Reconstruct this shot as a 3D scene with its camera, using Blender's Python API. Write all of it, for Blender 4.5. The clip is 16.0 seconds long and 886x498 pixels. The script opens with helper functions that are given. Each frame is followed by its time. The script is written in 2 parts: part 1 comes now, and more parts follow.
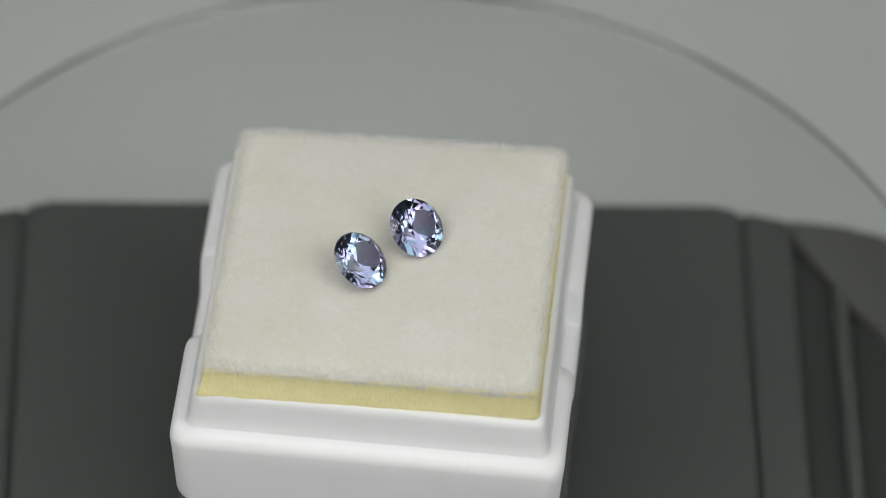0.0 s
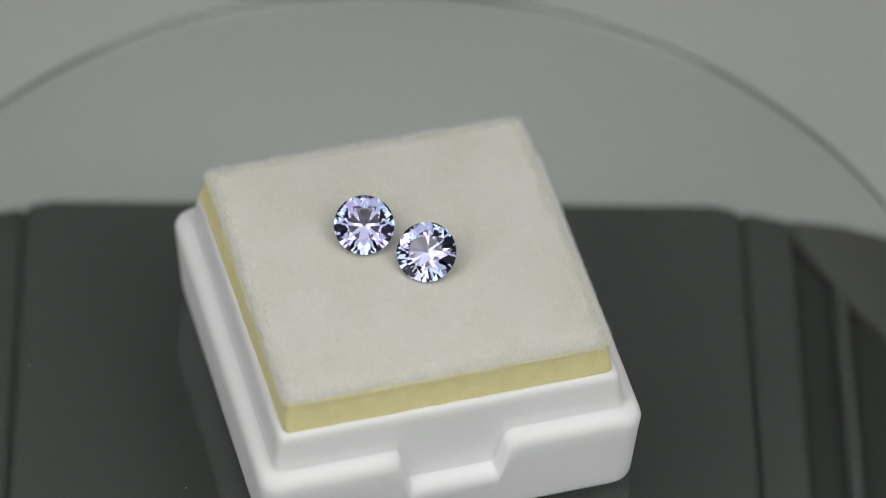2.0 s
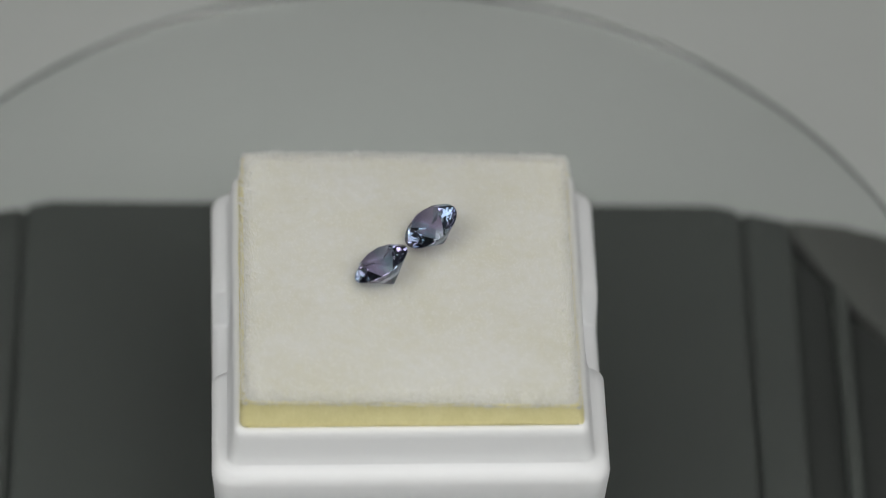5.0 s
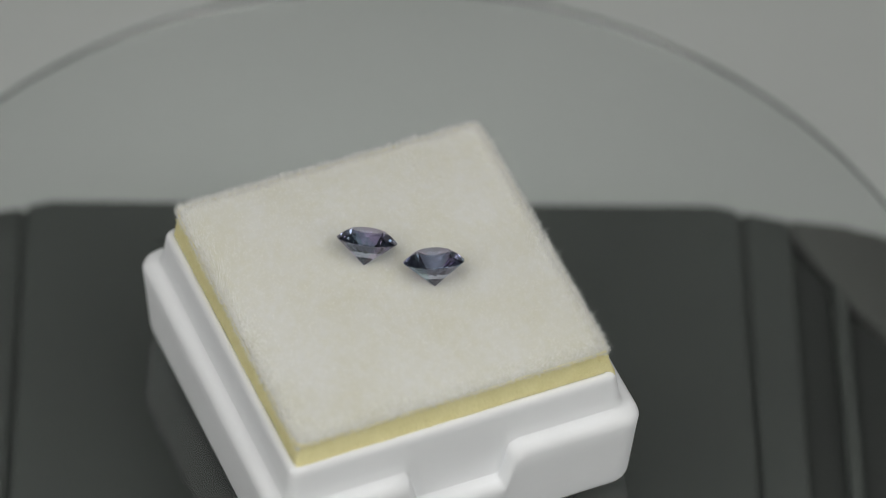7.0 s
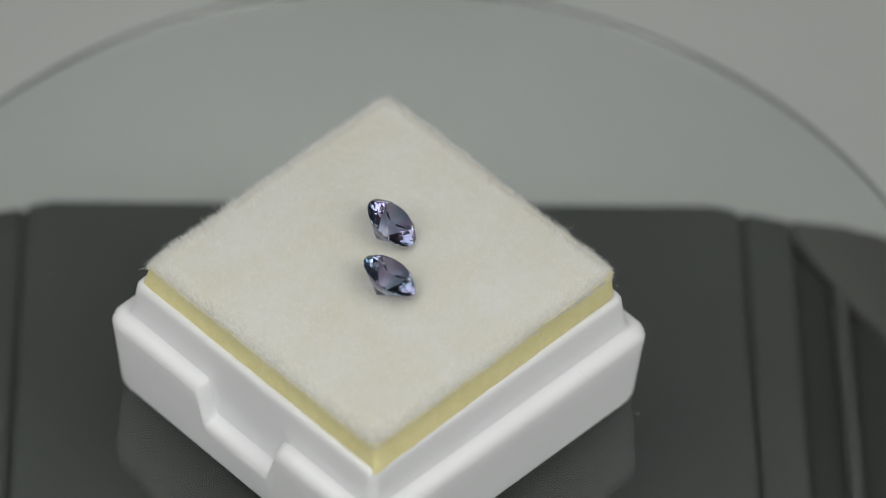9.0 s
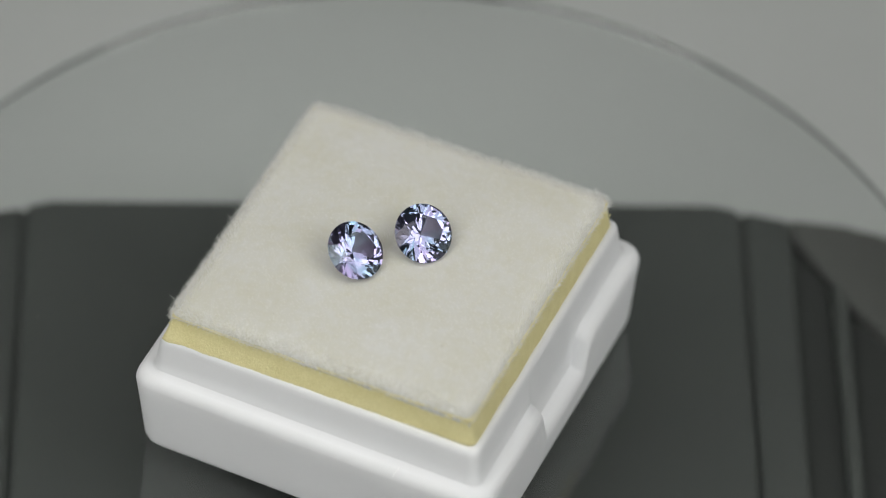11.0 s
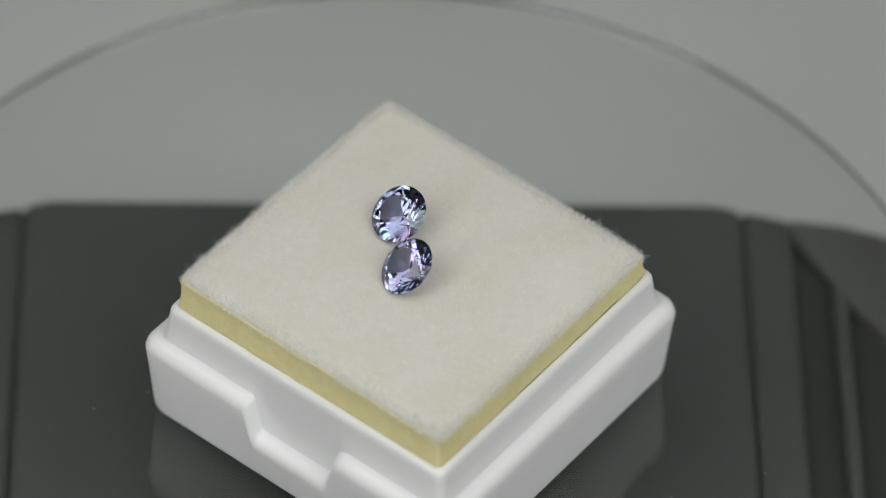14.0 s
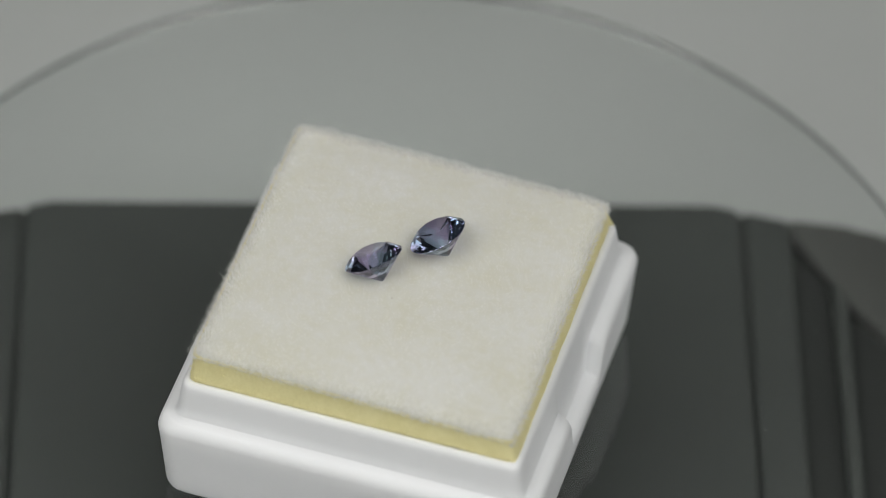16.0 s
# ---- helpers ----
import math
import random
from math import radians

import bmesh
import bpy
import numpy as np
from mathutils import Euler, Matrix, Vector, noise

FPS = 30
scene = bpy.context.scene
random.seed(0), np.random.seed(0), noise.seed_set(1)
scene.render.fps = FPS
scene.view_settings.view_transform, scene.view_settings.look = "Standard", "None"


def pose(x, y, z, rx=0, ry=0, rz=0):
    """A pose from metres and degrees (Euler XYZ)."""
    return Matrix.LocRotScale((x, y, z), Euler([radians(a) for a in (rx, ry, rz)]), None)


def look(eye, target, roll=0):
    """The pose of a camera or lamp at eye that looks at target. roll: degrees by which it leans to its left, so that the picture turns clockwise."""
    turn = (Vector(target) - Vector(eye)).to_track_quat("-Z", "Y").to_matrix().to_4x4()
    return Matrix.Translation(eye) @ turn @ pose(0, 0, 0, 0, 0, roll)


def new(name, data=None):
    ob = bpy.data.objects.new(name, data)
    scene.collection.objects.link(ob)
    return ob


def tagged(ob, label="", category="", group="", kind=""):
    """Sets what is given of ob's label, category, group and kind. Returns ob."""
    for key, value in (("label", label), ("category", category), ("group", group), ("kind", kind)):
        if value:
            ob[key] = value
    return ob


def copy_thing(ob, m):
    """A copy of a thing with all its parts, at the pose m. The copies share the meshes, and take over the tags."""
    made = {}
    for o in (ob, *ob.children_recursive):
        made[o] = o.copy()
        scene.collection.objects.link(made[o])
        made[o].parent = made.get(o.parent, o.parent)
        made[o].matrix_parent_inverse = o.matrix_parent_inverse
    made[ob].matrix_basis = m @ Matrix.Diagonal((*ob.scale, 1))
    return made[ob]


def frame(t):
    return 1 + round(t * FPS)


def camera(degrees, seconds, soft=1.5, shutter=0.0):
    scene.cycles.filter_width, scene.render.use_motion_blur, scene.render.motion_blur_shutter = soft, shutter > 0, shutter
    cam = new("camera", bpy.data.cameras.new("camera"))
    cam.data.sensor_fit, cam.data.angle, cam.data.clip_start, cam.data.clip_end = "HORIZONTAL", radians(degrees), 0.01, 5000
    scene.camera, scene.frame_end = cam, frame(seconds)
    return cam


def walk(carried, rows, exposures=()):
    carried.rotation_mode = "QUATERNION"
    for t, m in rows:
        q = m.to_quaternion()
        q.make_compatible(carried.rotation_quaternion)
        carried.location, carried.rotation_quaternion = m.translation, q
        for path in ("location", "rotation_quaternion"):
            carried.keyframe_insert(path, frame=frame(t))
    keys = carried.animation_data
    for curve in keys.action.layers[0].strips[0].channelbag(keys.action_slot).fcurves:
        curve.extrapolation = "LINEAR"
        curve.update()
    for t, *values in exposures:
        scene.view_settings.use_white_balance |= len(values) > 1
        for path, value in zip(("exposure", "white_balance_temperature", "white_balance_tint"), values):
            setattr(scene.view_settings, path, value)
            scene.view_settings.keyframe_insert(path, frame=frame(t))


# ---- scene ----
# The camera stands still on a tripod before the turntable.
cam = camera(9.912, 16.0, soft=0.8)
EYE = look((0.0, -0.29095, 0.33196), (0.00406, 0.01686, 0.0), 1.98)
cam.data.dof.use_dof = True
cam.data.dof.focus_distance = 0.4287
cam.data.dof.aperture_fstop = 16.0
# the clip's camera corrects its exposure a little on the way
STOPS = [(0.0, 0.085), (1.0, 0.08), (1.5, 0.01), (2.5, -0.02), (3.0, 0.02), (3.5, 0.03), (4.0, -0.02), (7.5, -0.05), (8.0, 0.06), (8.5, 0.06),
         (9.0, 0.03), (11.5, 0.05), (12.0, -0.02), (13.0, -0.02), (13.5, 0.02), (14.0, 0.0), (14.5, -0.02), (15.5, -0.02), (16.0, 0.04)]
walk(cam, [(0.0, EYE), (16.0, EYE)], STOPS)

# ---- light ----
world = bpy.data.worlds.new("world")
scene.world = world
world.use_nodes = True
world.node_tree.nodes["Background"].inputs["Color"].default_value = (0.88, 0.9, 0.9, 1)
world.node_tree.nodes["Background"].inputs["Strength"].default_value = 0.02


def panel_lamp(name, eye, target, sx, sy, watts, colour):
    data = bpy.data.lights.new(name, "AREA")
    data.shape, data.size, data.size_y = "RECTANGLE", sx, sy
    data.energy, data.color = watts, colour
    ob = new(name, data)
    ob.matrix_world = look(eye, target)
    return ob


LAMP_TINT = (1.0, 0.99, 0.955)
panel_lamp("lamp_overhead", (-0.01, -0.14, 0.60), (0, -0.05, 0), 0.86, 0.46, 1.80, LAMP_TINT)
panel_lamp("lamp_front_right", (0.34, -0.36, 0.36), (0, 0, 0), 0.34, 0.60, 1.60, LAMP_TINT)
panel_lamp("lamp_front_left", (-0.34, -0.36, 0.36), (0, 0, 0), 0.34, 0.60, 1.60, LAMP_TINT)

# ---- materials ----


def material(name, colour, rough=0.5, second=None, scale=800.0, fine=6000.0, bump=0.0, amount=0.5, **inputs):
    """A principled surface with variation of its colour at two scales and a fine relief."""
    mat = bpy.data.materials.new(name)
    mat.use_nodes = True
    nodes, links = mat.node_tree.nodes, mat.node_tree.links
    bsdf = nodes["Principled BSDF"]
    bsdf.inputs["Base Color"].default_value = (*colour, 1)
    bsdf.inputs["Roughness"].default_value = rough
    for key, value in inputs.items():
        bsdf.inputs[key.replace("_", " ")].default_value = value
    coords = nodes.new("ShaderNodeTexCoord")
    big, small = nodes.new("ShaderNodeTexNoise"), nodes.new("ShaderNodeTexNoise")
    big.inputs["Scale"].default_value, small.inputs["Scale"].default_value = scale, fine
    big.inputs["Detail"].default_value = 4
    for n in (big, small):
        links.new(coords.outputs["Object"], n.inputs["Vector"])
    if second:
        both = nodes.new("ShaderNodeMath")
        both.operation = "MULTIPLY_ADD"
        links.new(small.outputs["Fac"], both.inputs[0])
        both.inputs[1].default_value = amount
        links.new(big.outputs["Fac"], both.inputs[2])
        ramp = nodes.new("ShaderNodeMapRange")
        ramp.inputs["From Min"].default_value = 0.35 + 0.5 * amount - 0.1
        ramp.inputs["From Max"].default_value = 0.65 + 0.5 * amount + 0.1
        links.new(both.outputs[0], ramp.inputs["Value"])
        mix = nodes.new("ShaderNodeMix")
        mix.data_type = "RGBA"
        mix.inputs["A"].default_value = (*colour, 1)
        mix.inputs["B"].default_value = (*second, 1)
        links.new(ramp.outputs["Result"], mix.inputs["Factor"])
        links.new(mix.outputs["Result"], bsdf.inputs["Base Color"])
    if bump:
        relief = nodes.new("ShaderNodeBump")
        relief.inputs["Strength"].default_value = bump
        relief.inputs["Distance"].default_value = 0.0001
        links.new(small.outputs["Fac"], relief.inputs["Height"])
        links.new(relief.outputs["Normal"], bsdf.inputs["Normal"])
    return mat


def glass(name, colour, ior, rough=0.0):
    mat = bpy.data.materials.new(name)
    mat.use_nodes = True
    nodes, links = mat.node_tree.nodes, mat.node_tree.links
    nodes.remove(nodes["Principled BSDF"])
    g = nodes.new("ShaderNodeBsdfGlass")
    g.inputs["Color"].default_value = (*colour, 1)
    g.inputs["IOR"].default_value, g.inputs["Roughness"].default_value = ior, rough
    links.new(g.outputs["BSDF"], nodes["Material Output"].inputs["Surface"])
    return mat


WHITE_PLASTIC = material("white_plastic", (0.885, 0.897, 0.918), 0.6, (0.868, 0.88, 0.90), 260, 5000, 0.05,
                         Subsurface_Weight=0.15, Subsurface_Scale=0.002, Specular_IOR_Level=0.15, Subsurface_Radius=(1.0, 0.97, 0.95))
FOAM = material("yellow_foam", (0.935, 0.86, 0.475), 0.9, (0.85, 0.775, 0.385), 700, 5200, 1.0, 1.0)
VELVET = material("cream_velvet", (0.735, 0.737, 0.705), 0.95, (0.685, 0.676, 0.585), 210, 1300, 0.35, 0.6,
                  Subsurface_Weight=0.6, Subsurface_Scale=0.0008, Subsurface_Radius=(1.0, 1.0, 1.0))
BLACK_PLASTIC = material("charcoal_plastic", (0.043, 0.048, 0.0455), 0.5, (0.037, 0.041, 0.039), 60, 2500, 0.15)
# near-black copy for gaps and undersides: their shade is painted into the colour
SHADED_PLASTIC = material("shaded_charcoal", (0.016, 0.018, 0.017), 0.6, (0.012, 0.014, 0.013), 60, 2500, 0.1)
PAPER = material("grey_paper", (0.44, 0.46, 0.45), 0.85, (0.41, 0.43, 0.42), 14, 900, 0.1)
FABRIC = material("tent_fabric", (0.075, 0.078, 0.078), 0.9, (0.06, 0.063, 0.063), 20, 1500, 0.2)
# paler charcoal: light caught by the curved shoulder, put into its colour
LIT_PLASTIC = material("lit_charcoal_plastic", (0.068, 0.070, 0.067), 0.42, (0.058, 0.060, 0.057), 60, 2500, 0.15)
ACRYLIC = glass("clear_acrylic", (0.97, 0.98, 0.975), 1.49)


def sawn_edge(name, colour, clear):
    """The frosted edge of a clear sheet: part rough glass, part scattering."""
    mat = glass(name, (0.93, 0.95, 0.945), 1.49, 0.1)
    nodes, links = mat.node_tree.nodes, mat.node_tree.links
    clear_node = nodes["Glass BSDF"]
    front, back, matt, both = (nodes.new(k) for k in ("ShaderNodeBsdfDiffuse", "ShaderNodeBsdfTranslucent", "ShaderNodeMixShader", "ShaderNodeMixShader"))
    for n in (front, back):
        n.inputs["Color"].default_value = (*colour, 1)
    links.new(front.outputs[0], matt.inputs[1]), links.new(back.outputs[0], matt.inputs[2])
    both.inputs["Fac"].default_value = clear
    links.new(matt.outputs[0], both.inputs[1]), links.new(clear_node.outputs[0], both.inputs[2])
    links.new(both.outputs[0], nodes["Material Output"].inputs["Surface"])
    return mat


EDGE = sawn_edge("acrylic_edge", (0.42, 0.44, 0.43), 0.6)
STEEL = material("brushed_steel", (0.5, 0.5, 0.5), 0.3, (0.45, 0.45, 0.45), 300, 3000, 0.1, Metallic=1.0)
LINT = material("grey_lint", (0.47, 0.45, 0.38), 0.9)
DUST = material("pale_dust", (0.62, 0.62, 0.58), 0.9)
GEM = glass("violet_gem", (0.80, 0.772, 0.885), 1.76)
GEM_BLUE = glass("blue_gem", (0.71, 0.80, 0.87), 1.76)



def fibre(name, colour, second):
    """Thin pale fibres of the nap."""
    mat = bpy.data.materials.new(name)
    mat.use_nodes = True
    nodes, links = mat.node_tree.nodes, mat.node_tree.links
    nodes.remove(nodes["Principled BSDF"])
    coords, spots, mix = nodes.new("ShaderNodeTexCoord"), nodes.new("ShaderNodeTexNoise"), nodes.new("ShaderNodeMix")
    links.new(coords.outputs["Object"], spots.inputs["Vector"])
    spots.inputs["Scale"].default_value = 150
    mix.data_type = "RGBA"
    mix.inputs["A"].default_value, mix.inputs["B"].default_value = (*colour, 1), (*second, 1)
    links.new(spots.outputs["Fac"], mix.inputs["Factor"])
    front, back, both = nodes.new("ShaderNodeBsdfDiffuse"), nodes.new("ShaderNodeBsdfTranslucent"), nodes.new("ShaderNodeMixShader")
    for n in (front, back):
        links.new(mix.outputs["Result"], n.inputs["Color"])
    links.new(front.outputs[0], both.inputs[1]), links.new(back.outputs[0], both.inputs[2])
    links.new(both.outputs[0], nodes["Material Output"].inputs["Surface"])
    return mat


PILE = fibre("velvet_pile", (0.985, 0.985, 0.975), (0.975, 0.97, 0.945))

# ---- building helpers: shapes in millimetres ----
MM = 0.001


def part(name, bm, mat, parent=None, label="", smooth=False):
    """Links a bmesh, built in millimetres, as one mesh object under its thing."""
    bmesh.ops.scale(bm, vec=(MM, MM, MM), verts=bm.verts)
    bmesh.ops.recalc_face_normals(bm, faces=bm.faces)
    me = bpy.data.meshes.new(name)
    bm.to_mesh(me)
    bm.free()
    me.materials.append(mat)
    for p in me.polygons:
        p.use_smooth = smooth
    ob = new(name, me)
    ob.parent = parent
    return tagged(ob, label) if label else ob


def block(x0, x1, y0, y1, z0, z1, bevel=0.0, segments=2):
    bm = bmesh.new()
    bmesh.ops.create_cube(bm, size=1)
    for v in bm.verts:
        v.co = ((x0 + x1) / 2 + v.co.x * (x1 - x0), (y0 + y1) / 2 + v.co.y * (y1 - y0), (z0 + z1) / 2 + v.co.z * (z1 - z0))
    if bevel:
        bmesh.ops.bevel(bm, geom=bm.edges[:], offset=bevel, segments=segments, profile=0.5, affect="EDGES")
    return bm


def prism(outline, z0, z1, bevel=0.0):
    """A plan outline raised from z0 to z1, with its edges eased."""
    bm = bmesh.new()
    low = [bm.verts.new((x, y, z0)) for x, y in outline]
    high = [bm.verts.new((x, y, z1)) for x, y in outline]
    bm.faces.new(low[::-1]), bm.faces.new(high)
    n = len(outline)
    for i in range(n):
        bm.faces.new((low[i], low[(i + 1) % n], high[(i + 1) % n], high[i]))
    if bevel:
        bmesh.ops.bevel(bm, geom=bm.edges[:], offset=bevel, segments=3, profile=0.5, affect="EDGES")
    return bm


def lathe(profile, n=128):
    """Rings of (radius, z), closed into a loop of rings."""
    bm = bmesh.new()
    rings = [[bm.verts.new((r * math.cos(2 * math.pi * i / n), r * math.sin(2 * math.pi * i / n), z)) for i in range(n)] for r, z in profile]
    for a, b in zip(rings, rings[1:]):
        for i in range(n):
            bm.faces.new((a[i], a[(i + 1) % n], b[(i + 1) % n], b[i]))
    return bm, rings


def thing(name, label, category, group="", kind=""):
    return tagged(new(name), label, category, group, kind)


# ---- the setting: a dim studio corner ----
FLOOR_Z = -28.97
ROOM_TOP = 720.0


def setting():
    floor = part("floor", block(-460, 460, -460, 460, FLOOR_Z - 8, FLOOR_Z), PAPER)
    tagged(floor, "pale grey paper sheet under the turntable", "floor", kind="structure")
    low, high = FLOOR_Z, ROOM_TOP
    for name, box_of, label in (("wall_north", (-460, 460, 452, 460), "charcoal fabric backdrop behind the turntable"),
                                ("wall_south", (-460, 460, -460, -452), "charcoal fabric curtain of the dim studio corner"),
                                ("wall_east", (452, 460, -452, 452), "charcoal fabric side of the dim studio corner"),
                                ("wall_west", (-460, -452, -452, 452), "charcoal fabric side of the dim studio corner")):
        tagged(part(name, block(*box_of, low, high), FABRIC), label, "wall", kind="structure")
    tagged(part("ceiling", block(-460, 460, -460, 460, high, high + 8), FABRIC), "charcoal fabric ceiling of the dim studio corner", "ceiling", kind="structure")


# ---- the turntable ----
DISC_R, DISC_T = 49.75, 1.2
BASE_TOP = -30.0
# the body is drawn 30 mm under the disc and then drawn nearer to it, a little turned
EYE_MM = Vector((0.0, -290.95, 331.96))
BODY = (Matrix.Translation(EYE_MM) @ Matrix.Scale(0.9448, 4) @ Matrix.Translation(-EYE_MM)
        @ Matrix.Translation((-9.0, 49.85, 0)) @ Matrix.Rotation(radians(1.4), 4, "Z") @ Matrix.Translation((8.5, -50, 0)))


def body_part(name, bm, mat, base, label=""):
    bmesh.ops.transform(bm, matrix=BODY, verts=bm.verts)
    return part(name, bm, mat, base, label)


def turntable_base():
    base = thing("turntable", "charcoal plastic turntable body with ribbed side grips, under a clear disc", "turntable base")
    far, near = 50.2, -60.0
    top = prism([(-35.6, near), (33.7, near), (33.7, far - 0.7), (31.0, far), (-33.2, far), (-35.6, far - 0.7)], -44, BASE_TOP, 0.45)
    body_part("top_plate", top, BLACK_PLASTIC, base)
    body_part("core", prism([(-58, near + 1), (58, near + 1), (58, far - 16), (46, far - 5), (34.0, far - 2.2), (33.0, far - 1.2), (-35.0, far - 1.2), (-36.2, far - 2.2), (-48, far - 5), (-60, far - 16)], -44.5, BASE_TOP - 1.6, 0.5), SHADED_PLASTIC, base)
    body_part("foot", block(-60, 62, near + 2, far - 8, -50.0, -36, 1.0), SHADED_PLASTIC, base, "recessed plinth, its shade put into near-black plastic")
    for s, x in ((1, 34.25), (-1, -36.15)):
        strip = prism([(x - s * 0.1, near), (x + s * 4.3, near), (x + s * 4.3, far - 2.0), (x - s * 0.1, far - 0.8)][::s], -44, BASE_TOP - 0.1, 0.4)
        body_part("side_strip", strip, BLACK_PLASTIC, base)
        body_part("seam_strip", block(*sorted((x - s * 0.55, x + s * 0.2)), near + 1, far - 1.2, -44, BASE_TOP - 0.55), SHADED_PLASTIC, base)
        rib = prism([(x + s * 7.9, near), (x + s * 9.3, near), (x + s * 9.3, far - 13), (x + s * 7.9, far - 8.5)][::s], -44, BASE_TOP + 0.2, 0.4)
        body_part("rib", rib, BLACK_PLASTIC, base)
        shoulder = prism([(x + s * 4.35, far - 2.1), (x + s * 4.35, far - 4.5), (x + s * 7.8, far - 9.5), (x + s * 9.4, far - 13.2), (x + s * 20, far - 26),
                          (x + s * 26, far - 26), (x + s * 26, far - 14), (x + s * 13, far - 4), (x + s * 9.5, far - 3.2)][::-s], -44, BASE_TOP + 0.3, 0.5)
        body_part("shoulder", shoulder, LIT_PLASTIC, base, "charcoal shoulder, painted paler where it catches light")
        body_part("grip_panel", block(*sorted((x + s * 9.6, x + s * 25)), near, far - 14, -44, BASE_TOP - 4, 0.6), BLACK_PLASTIC, base, "sunken charcoal grip panel")
    bm = bmesh.new()
    bmesh.ops.create_cone(bm, cap_ends=True, segments=32, radius1=6, radius2=5, depth=9.0, matrix=Matrix.Translation((0, 0, -5.72)))
    part("spindle", bm, STEEL, base, "brushed steel spindle")
    return base


def turntable_disc():
    disc = thing("acrylic_disc", "clear round acrylic disc turning on a steel spindle", "display disc")
    bm, rings = lathe([(DISC_R, -DISC_T), (DISC_R, 0.0)], 192)
    bm.faces.new(rings[0][::-1]), bm.faces.new(rings[1])
    plate = part("plate", bm, ACRYLIC, disc)
    plate.data.materials.append(EDGE)
    for p in plate.data.polygons:
        p.material_index = int(abs(p.normal.z) < 0.5)
    plate.visible_shadow = False
    rng = random.Random(5)
    for i in range(18):
        a, r = rng.uniform(0, 2 * math.pi), rng.uniform(20, 47)
        s = rng.uniform(0.03, 0.06)
        bm = bmesh.new()
        bmesh.ops.create_icosphere(bm, subdivisions=1, radius=s)
        for v in bm.verts:
            v.co = (v.co.x * rng.uniform(0.6, 1.6) + r * math.cos(a), v.co.y * rng.uniform(0.6, 1.4) + r * math.sin(a), s * 0.5 + v.co.z * 0.5)
        part("dust_speck", bm, DUST, plate)
    return disc


# ---- the gem box ----
BOX_X, BOX_Y = -0.92, 1.06
HALF, CORNER = 16.6, 1.7
RIM_Z, LEDGE_Z, NOTCH_Z = 12.95, 9.1, 5.4


def perimeter():
    """Points round a square of half side 1: side, way along it (-1 to 1), corner turn."""
    along = sorted({-1.0, 1.0} | {round(-0.94 + 0.12 * i, 3) for i in range(17) if abs(-0.94 + 0.12 * i) < 1} | {round(s * (0.225 + 0.0125 * i), 4) for i in range(9) for s in (-1, 1)})
    out = []
    for side in range(4):
        for u in along[:-1]:
            out.append((side, u, 0.0))
        for k in range(6):
            out.append((side, 1.0, k / 6))
    return out


def on_square(half, corner, side, u, turn):
    """The plan point of a rounded square: side 0 faces south, the sides follow counter-clockwise."""
    c = half - corner
    if turn == 0.0:
        x, y = u * c, -half
    else:
        a = math.radians(-90 + 90 * turn)
        x, y = c + corner * math.cos(a), -c + corner * math.sin(a)
    for _ in range(side):
        x, y = -y, x
    return x, y


def gem_box():
    box = thing("gem_box", "square white plastic gem box bottom with stepped rim", "gem box")
    pts = perimeter()
    columns = []
    for side, u, turn in pts:
        ledge = LEDGE_Z
        if side in (1, 3) and turn == 0.0:
            t = min(1.0, max(0.0, (0.298 - abs(u)) / 0.09 + 0.5))
            ledge = LEDGE_Z - (LEDGE_Z - NOTCH_Z) * t * t * (3 - 2 * t)
        wall = [(14.9, 0.0), (15.35, 0.09), (15.75, 0.35), (16.02, 0.75), (16.13, 1.2)]
        for k in range(1, 4):
            wall.append((16.13 + 0.42 * k / 4, 1.2 + (ledge - 2.0) * k / 4))
        wall += [(16.56, ledge - 1.0), (16.46, ledge - 0.55), (16.22, ledge - 0.18), (15.88, ledge), (15.54, ledge + 0.1), (15.26, ledge + 0.34), (15.08, ledge + 0.8)]
        for k in range(1, 4):
            wall.append((15.08 - 0.28 * k / 3, ledge + 0.8 + (RIM_Z - 0.95 - ledge - 0.8) * k / 3))
        wall += [(14.74, RIM_Z - 0.45), (14.58, RIM_Z - 0.15), (14.35, RIM_Z), (14.12, RIM_Z - 0.03), (14.0, RIM_Z - 0.25), (13.98, RIM_Z - 2.2)]
        column = []
        for half, z in wall:
            x, y = on_square(half, CORNER + (0.1 * (1 - z / 8.4) if z < 8.4 and half > 15.5 else -0.45 * (HALF - half) if half < 15.5 else 0.0), side, u, turn)
            column.append((x, y, z))
        columns.append(column)
    for name, lo, hi, lab in (("outer_wall", 0, 14, "white outer wall with a notch on two sides"), ("inner_rim", 13, len(columns[0]), "white inner rim that holds the pad")):
        bm = bmesh.new()
        made = [[bm.verts.new(p) for p in c[lo:hi]] for c in columns]
        for a, b in zip(made, made[1:] + made[:1]):
            for i in range(len(a) - 1):
                bm.faces.new((a[i], b[i], b[i + 1], a[i + 1]))
        if lo == 0:
            bm.faces.new([c[0] for c in made][::-1])
        else:
            bm.faces.new([c[-1] for c in made])
        part(name, bm, WHITE_PLASTIC, box, lab, smooth=True)
    return box


PAD_H = 13.9
PAD_TOP = ((15.65, 16.25), (15.35, 16.2))


def pad_edge(u, v):
    """Height of the pad's top edge, between its four corners."""
    a, b = (u + 1) / 2, (v + 1) / 2
    return (PAD_TOP[0][0] * (1 - a) + PAD_TOP[0][1] * a) * (1 - b) + (PAD_TOP[1][0] * (1 - a) + PAD_TOP[1][1] * a) * b


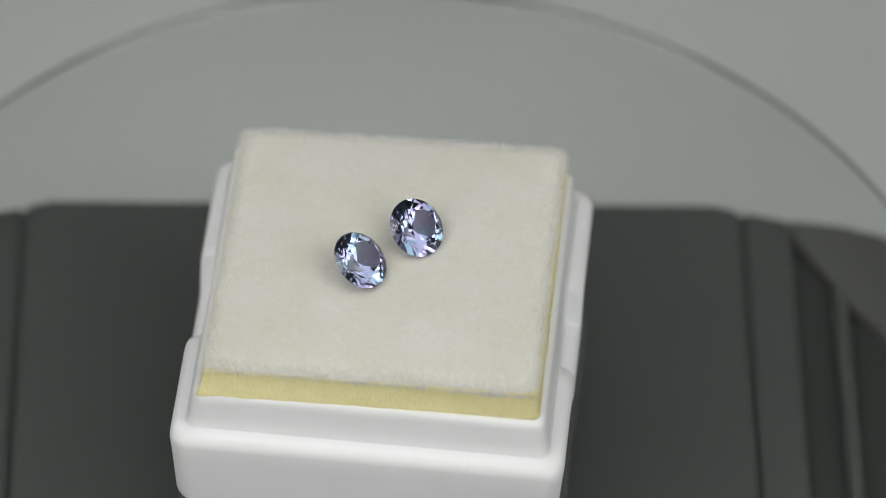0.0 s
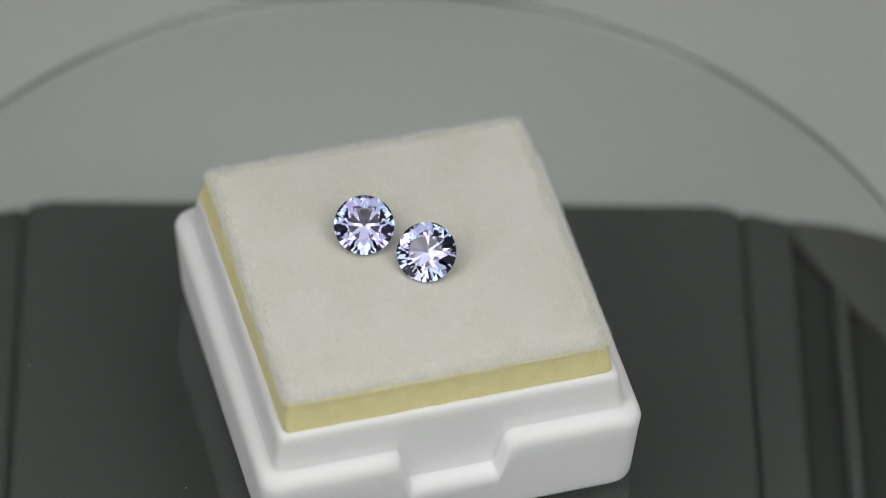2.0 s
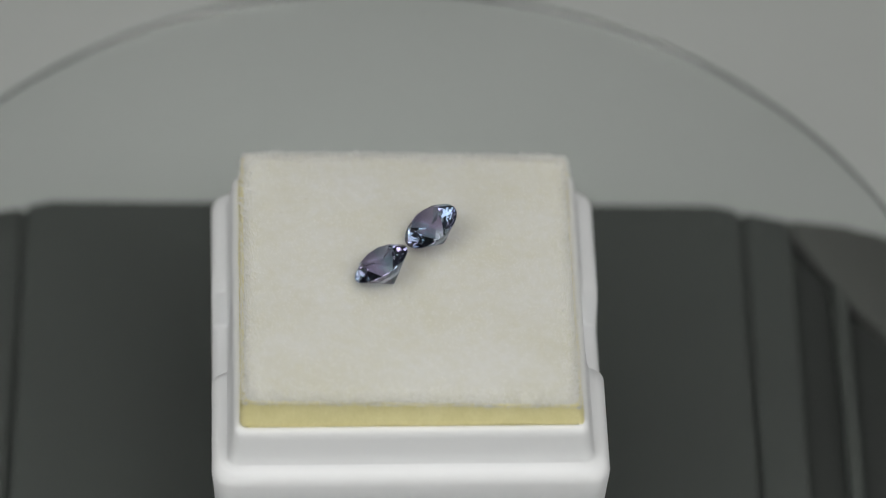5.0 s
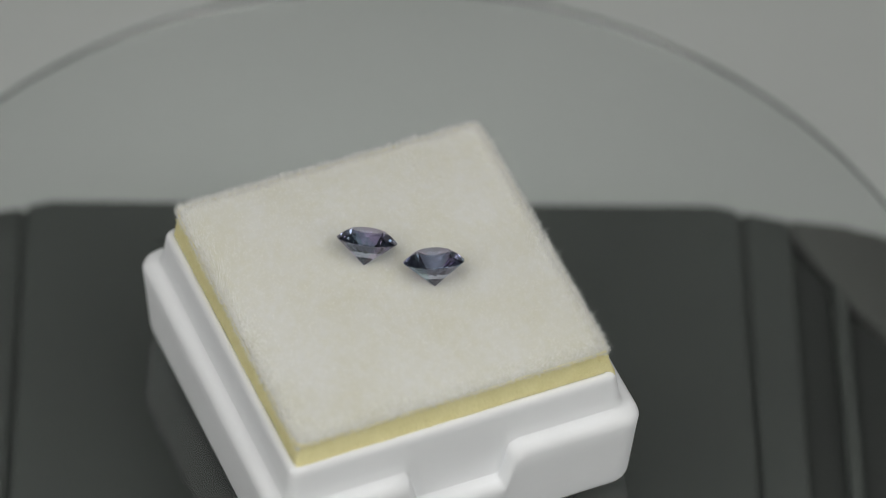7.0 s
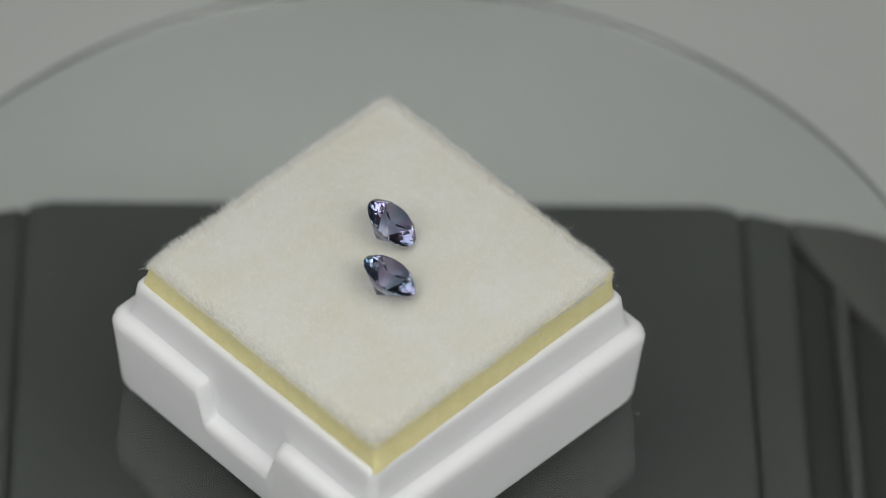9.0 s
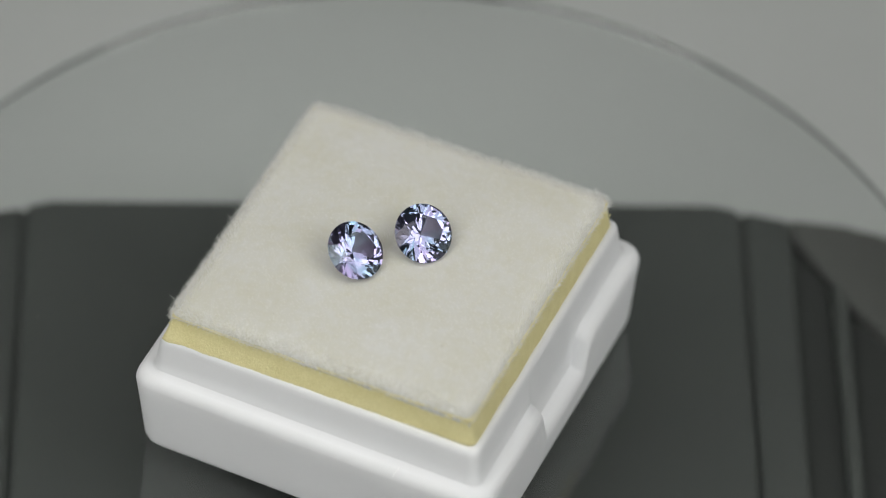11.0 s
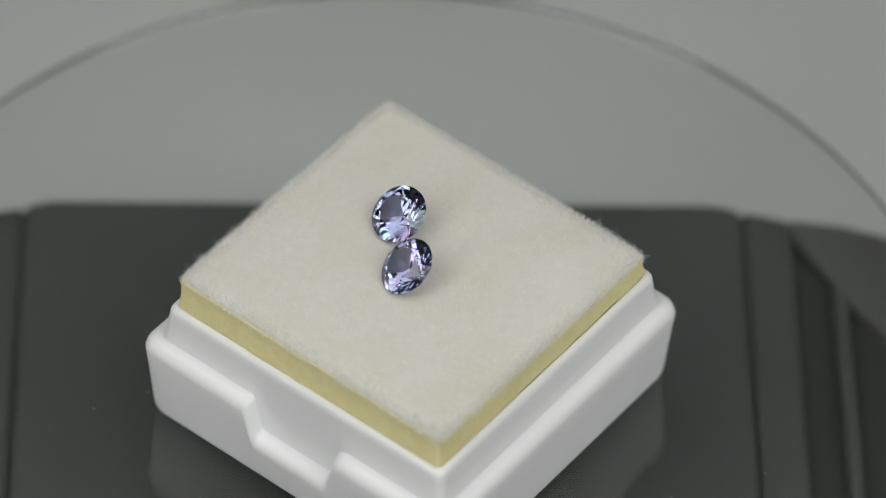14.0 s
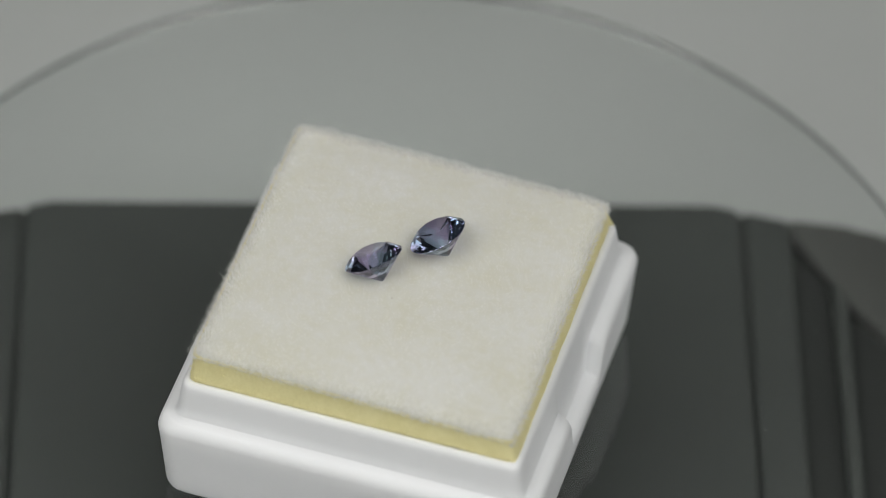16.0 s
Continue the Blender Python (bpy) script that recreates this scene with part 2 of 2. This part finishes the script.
def pad_top(u, v):
    """Height of the velvet's woven ground over the pad: domed to the middle, rolled over at its edges."""
    bulge = (1 - min(1, abs(u)) ** 3) * (1 - min(1, abs(v)) ** 3)
    lump = noise.noise((u * 2.5, v * 2.5, 0.3)) * 0.10 + noise.noise((u * 9, v * 9, 1.3)) * 0.04
    z = pad_edge(u, v) + bulge * (0.92 + lump)
    for w in (u, v):
        over = max(0.0, 1 - (1 - min(1, abs(w))) * PAD_H / ROLL_WIDE)
        z -= ROLL_DEEP * (1 - math.sqrt(max(0.0, 1 - over * over)))
    return z


ROLL_WIDE, ROLL_DEEP = 1.3, 0.4


def velvet_xy(u, v):
    """The plan of the velvet: on one side it is cut short and leaves the foam's top bare, and its corners are rounded."""
    short = (0.10 - 0.08 * v) * max(0.0, u) ** 6
    inward = 1 - 0.005 * (max(0.0, abs(u) - 0.9) * max(0.0, abs(v) - 0.9) * 100)
    ragged = 1 + 0.004 * noise.noise((u * 6, v * 6, 4.0)) * max(abs(u), abs(v)) ** 8
    return (u * PAD_H - short) * inward * ragged, v * PAD_H * inward * ragged


def edge_drop(x, y):
    """How far the velvet's cut edge hangs down over the foam."""
    d = 0.12 + (0.14 + 0.28 * x if y < -0.999 else -0.2 if x > 0.999 else -0.12 - 0.08 * y if x < -0.999 else 0.0)
    d += 0.25 * noise.noise((x * 3.1 + 7, y * 3.1, 2.0)) + 0.12 * noise.noise((x * 14, y * 14, 5.0))
    return max(0.05, d)


def overhang(x, y):
    """How far the foam swells over the box's rim."""
    if y < -0.999:
        o = 0.40 - 0.30 * x
    elif x < -0.999:
        o = 0.30 + 0.12 * y
    else:
        o = 0.22
    return max(0.0, o + 0.10 * noise.noise((x * 4, y * 4, 11.0)))


def foam_pad():
    pad = thing("foam_pad", "cream velvet pad on yellow foam, set in the gem box", "pad")
    n = 96
    # foam slab: four rough cut sides that swell over the rim
    bm = bmesh.new()
    rows = []
    ring = [(side, -1 + 2 * i / n) for side in range(4) for i in range(n)]
    for f in (-0.6, 0.0, 0.03, 0.12, 0.3, 0.5, 0.7, 0.88, 0.96, 1.0):
        row = []
        for side, u in ring:
            x, y = u, -1.0
            for _ in range(side):
                x, y = -y, x
            o = overhang(x, y)
            top, low = pad_edge(x, y) - 0.34 + (0.04 if x > 0.999 else 0.0), 13.02 - 0.6 * o
            wide = PAD_H + (0.06 + 0.95 * o) * (1 - f) ** 1.4 + 0.02 * max(0.0, (f - 0.88) / 0.12) if f >= 0 else PAD_H - 0.1
            wide -= 0.07 if f == 0.0 else 0.0
            wide *= 1 + 0.003 * noise.noise((x * 9, y * 9, f * 2)) + 0.0022 * noise.noise((x * 40, y * 40, f * 6))
            wide *= 1 - 0.010 * max(0.0, (abs(u) - 0.96) / 0.04)
            row.append(bm.verts.new((x * wide, y * wide, low + (top - low) * f if f >= 0 else 11.4)))
        rows.append(row)
    for a, b in zip(rows, rows[1:]):
        for i in range(len(a)):
            bm.faces.new((a[i], a[(i + 1) % len(a)], b[(i + 1) % len(a)], b[i]))
    bm.faces.new(rows[0][::-1]), bm.faces.new(rows[-1])
    foam = part("foam", bm, FOAM, pad, "yellow open-cell foam", smooth=True)
    # velvet: a thin ground whose edge rolls over the foam
    bm = bmesh.new()
    fine = [1 - 0.1 * (k / 10) ** 1.6 for k in range(10)]
    steps = sorted([-w for w in fine] + [-0.9 + 1.8 * i / 72 for i in range(73)] + fine)
    grid = [[bm.verts.new((*velvet_xy(u, v), pad_top(u, v))) for u in steps] for v in steps]
    last = len(steps) - 1
    for j in range(last):
        for i in range(last):
            bm.faces.new((grid[j][i], grid[j][i + 1], grid[j + 1][i + 1], grid[j + 1][i]))
    at = ([(i, 0) for i in range(last)] + [(last, j) for j in range(last)] + [(i, last) for i in range(last, 0, -1)] + [(0, j) for j in range(last, 0, -1)])
    rims = [[grid[j][i] for i, j in at]]
    for step in (0.5, 1.0):
        row = []
        for i, j in at:
            v = grid[j][i]
            row.append(bm.verts.new((v.co.x * (1 + 0.002 * step), v.co.y * (1 + 0.002 * step), v.co.z - edge_drop(steps[i], steps[j]) * step)))
        rims.append(row)
    for a, b in zip(rims, rims[1:]):
        for i in range(len(a)):
            bm.faces.new((a[i], b[i], b[(i + 1) % len(a)], a[(i + 1) % len(a)]))
    velvet = part("velvet", bm, VELVET, pad, "cream velvet ground", smooth=True)
    # pile: a nap over the whole ground, longer and fuller along the cut edges
    gen = np.random.default_rng(3)
    count, hang, inner = 14000, 6400, 16000
    m = count + hang + inner
    side, along = gen.integers(0, 4, m), gen.uniform(-1, 1, m)
    inset = 1 - np.abs(gen.normal(0, 0.05, m))
    inset[count:] = 1.0
    uv = np.where((side % 2 == 0)[:, None], np.stack([along, np.where(side == 0, -inset, inset)], 1), np.stack([np.where(side == 1, inset, -inset), along], 1))
    out = np.where((side % 2 == 0)[:, None], np.stack([0 * along, np.where(side == 0, -1.0, 1.0)], 1), np.stack([np.where(side == 1, 1.0, -1.0), 0 * along], 1))
    uv[count + hang:] = gen.uniform(-1, 1, (inner, 2))
    z = np.array([pad_top(u, v) for u, v in uv.tolist()])
    plan = np.array([velvet_xy(u, v) for u, v in uv.tolist()])
    drop = np.array([edge_drop(u, v) for u, v in uv.tolist()])
    tuft = np.array([(noise.noise((u * 8, v * 8, 8)), noise.noise((u * 8, v * 8, 9))) for u, v in uv.tolist()])
    near = np.clip((np.abs(uv).max(1) - 0.86) / 0.14, 0, 1)
    lean = gen.normal(0, 0.6, (m, 2)) + 0.3 * tuft + out * (0.75 * near ** 2)[:, None]
    rise = np.ones(m)
    length = (0.16 + 0.50 * near ** 1.7) * gen.uniform(0.7, 1.25, m) * (1 + 0.35 * tuft[:, 0])
    length *= 1 + 0.7 * (gen.uniform(0, 1, m) > 0.97) + 1.2 * (gen.uniform(0, 1, m) > 0.998)
    # fibres on the hanging edge stand outwards
    h = slice(count, count + hang)
    z[h] -= drop[h] * gen.uniform(-0.2, 0.7, hang)
    lean[h] = out[h] + gen.normal(0, 0.5, (hang, 2))
    rise[h] = gen.normal(0.75, 0.35, hang)
    length[h] = gen.uniform(0.25, 0.55, hang) * (1 + 0.5 * (gen.uniform(0, 1, hang) > 0.75))
    # the nap of the middle lies nearly flat
    lean[count + hang:] = gen.normal(0, 1.3, (inner, 2)) + 0.8 * tuft[count + hang:]
    length[count + hang:] = gen.uniform(0.12, 0.3, inner)
    way = np.column_stack([lean, rise])
    way *= (length / np.linalg.norm(way, axis=1))[:, None]
    turn = np.arctan2(way[:, 1], way[:, 0]) + math.pi / 2 + gen.normal(0, 0.35, m)
    wide = np.column_stack([np.cos(turn), np.sin(turn), gen.normal(0, 0.15, m)]) * np.where(np.arange(m) < count + hang, 0.015, 0.010)[:, None]
    low = np.column_stack([plan, z - 0.03])
    mid = low + way * 0.55 + np.column_stack([np.zeros((m, 2)), 0.12 * length])
    tip = low + way
    verts = (np.stack([low - wide, low + wide, mid + wide * 0.8, mid - wide * 0.8, tip], 1).reshape(-1, 3) * MM).tolist()
    b = np.arange(m) * 5
    faces = np.concatenate([np.stack([b, b + 1, b + 2], 1), np.stack([b, b + 2, b + 3], 1), np.stack([b + 3, b + 2, b + 4], 1)]).tolist()
    me = bpy.data.meshes.new("fuzz")
    me.from_pydata(verts, [], faces)
    me.materials.append(PILE)
    ob = new("fuzz", me)
    ob.parent = velvet
    tagged(ob, "fuzzy cream velvet pile", kind="stuff")
    # torn cells of foam near two corners
    rng = random.Random(21)
    for i in range(44):
        bm = bmesh.new()
        bmesh.ops.create_icosphere(bm, subdivisions=1, radius=rng.uniform(0.035, 0.10))
        along, z = 13.8 - 3.8 * rng.random() ** 1.7, rng.uniform(13.3, 15.3)
        side = PAD_H + 0.06 + 0.28 * max(0.0, (15.3 - z) / 2.3) ** 1.4
        x, y = ((side, along), (along, side), (-along, -side), (-side, -along))[(0, 0, 1, 2, 2, 3)[i % 6]]
        for w in bm.verts:
            k = rng.uniform(0.6, 1.5)
            w.co = (w.co.x * k + x, w.co.y * k + y, w.co.z * k + z)
        part("foam_crumb", bm, FOAM, foam)
    # two stray fibres
    for path in (((-13.6, 13.5, 15.2), (-14.0, 13.8, 15.1), (-14.3, 13.9, 14.9), (-14.6, 14.2, 14.8)), ((8.2, -15.7, 9.25), (8.3, -16.2, 9.3), (8.2, -16.7, 9.3), (8.3, -17.0, 9.4))):
        bm = bmesh.new()
        loops = [[bm.verts.new((x + 0.014 * math.cos(2.1 * k), y + 0.014 * math.sin(2.1 * k), z + 0.014 * math.sin(2.1 * k))) for k in range(3)] for x, y, z in path]
        for a, b in zip(loops, loops[1:]):
            for k in range(3):
                bm.faces.new((a[k], a[(k + 1) % 3], b[(k + 1) % 3], b[k]))
        part("stray_fibre", bm, PILE, velvet, "single loose white fibre")
    # a few specks of lint on the nap
    rng = random.Random(8)
    for i in range(7):
        u, v = rng.uniform(-0.8, 0.8), rng.uniform(-0.8, 0.8)
        bm = bmesh.new()
        bmesh.ops.create_icosphere(bm, subdivisions=1, radius=rng.uniform(0.03, 0.06))
        for w in bm.verts:
            w.co = (w.co.x * rng.uniform(0.7, 2.0) + u * PAD_H, w.co.y + v * PAD_H, w.co.z * 0.6 + pad_top(u, v) + 0.02)
        part("lint_speck", bm, LINT, velvet, "tiny grey lint speck")
    return pad


# ---- the gems ----
GEM_R = 2.533


def brilliant(name, radius, spin, label):
    """A round brilliant cut as a solid bounded by its facet planes; the girdle lies at z = 0."""
    g = 0.022 * radius
    planes = [((0, 0, 1), g + 0.320 * radius)]

    def facet(az, slope, r, z):
        a, s = math.radians(az), math.radians(slope)
        n = (math.sin(s) * math.cos(a), math.sin(s) * math.sin(a), math.cos(s))
        planes.append((n, n[0] * r * math.cos(a) + n[1] * r * math.sin(a) + n[2] * z))

    for k in range(8):
        facet(45 * k, 36.0, radius, g)
        facet(45 * k + 22.5, 23.6, 0.77 * radius, g + 0.2096 * radius)
        facet(45 * k, 180 - 39.6, radius, -g)
        for d in (-1, 1):
            facet(45 * k + d * 11.25, 42.9, 0.981 * radius, g)
            facet(45 * k + d * 11.25, 180 - 40.75, 0.981 * radius, -g)
    for k in range(32):
        facet(11.25 * k, 90, radius, 0)
    N = np.array([p[0] for p in planes])
    D = np.array([p[1] for p in planes])
    corners = []
    m = len(planes)
    ia, ib, ic = np.array([(i, j, k) for i in range(m) for j in range(i + 1, m) for k in range(j + 1, m)]).T
    A = np.stack([N[ia], N[ib], N[ic]], 1)
    det = np.linalg.det(A)
    ok = np.abs(det) > 1e-6
    P = np.linalg.solve(A[ok], np.stack([D[ia], D[ib], D[ic]], 1)[ok][..., None])[..., 0]
    inside = (P @ N.T <= D + 1e-7 * 50).all(1)
    P = P[inside]
    keys = {}
    for p in P.tolist():
        keys.setdefault(tuple(round(c, 3) for c in p), p)
    bm = bmesh.new()
    for p in keys.values():
        bm.verts.new(p)
    hull = bmesh.ops.convex_hull(bm, input=bm.verts[:])
    bmesh.ops.delete(bm, geom=[g_ for g_ in hull["geom_interior"] + hull["geom_unused"] if isinstance(g_, bmesh.types.BMVert)], context="VERTS")
    bmesh.ops.dissolve_limit(bm, angle_limit=radians(0.4), verts=bm.verts[:], edges=bm.edges[:])
    bmesh.ops.rotate(bm, cent=(0, 0, 0), matrix=Matrix.Rotation(math.radians(spin), 3, "Z"), verts=bm.verts[:])
    ob = part(name, bm, GEM)
    # the stone's pleochroic violet and blue flashes, put into facet tints by bearing
    ob.data.materials.append(GEM_BLUE)
    for p in ob.data.polygons:
        p.material_index = int(p.normal.z < 0.9 and math.cos(3 * math.atan2(p.normal.y, p.normal.x) + spin) > 0.2)
    return tagged(ob, label, "gemstone", "gems on the pad")


setting()
turntable_base()
disc = turntable_disc()
box = gem_box()
pad = foam_pad()
gem_a = brilliant("gemstone", GEM_R, 7, "round brilliant-cut pale violet-blue gem lying tilted on velvet")
gem_b = copy_thing(gem_a, Matrix.Identity(4))


def tilted(x, y, z, nx, ny, spin=0):
    """The pose, in the box's space, of a gem whose table faces (nx, ny, 1)."""
    q = Vector((0, 0, 1)).rotation_difference(Vector((nx, ny, 1)))
    return Matrix.Translation((x * MM, y * MM, z * MM)) @ q.to_matrix().to_4x4() @ pose(0, 0, 0, 0, 0, spin)


def motions():
    """The disc turns clockwise once in 10.44 s and carries the box, the pad and the gems."""
    seat = Matrix.Translation((BOX_X * MM, BOX_Y * MM, 0))
    riders = ((disc, Matrix.Translation((0.3 * MM, 0.02 * MM, 0))), (box, seat), (pad, seat @ Matrix.Translation((0.03 * MM, -0.06 * MM, 0))),
              (gem_a, seat @ tilted(-1.939, -3.179, 18.562, 0.631, -0.190)), (gem_b, seat @ tilted(2.320, 1.087, 18.566, 0.633, -0.409, 32)))
    for rider, place in riders:
        rows = []
        for i in range(65):
            t = 0.25 * i
            rows.append((t, Matrix.Rotation(-0.0877 - 0.6019 * t, 4, "Z") @ place))
        walk(rider, rows)


motions()
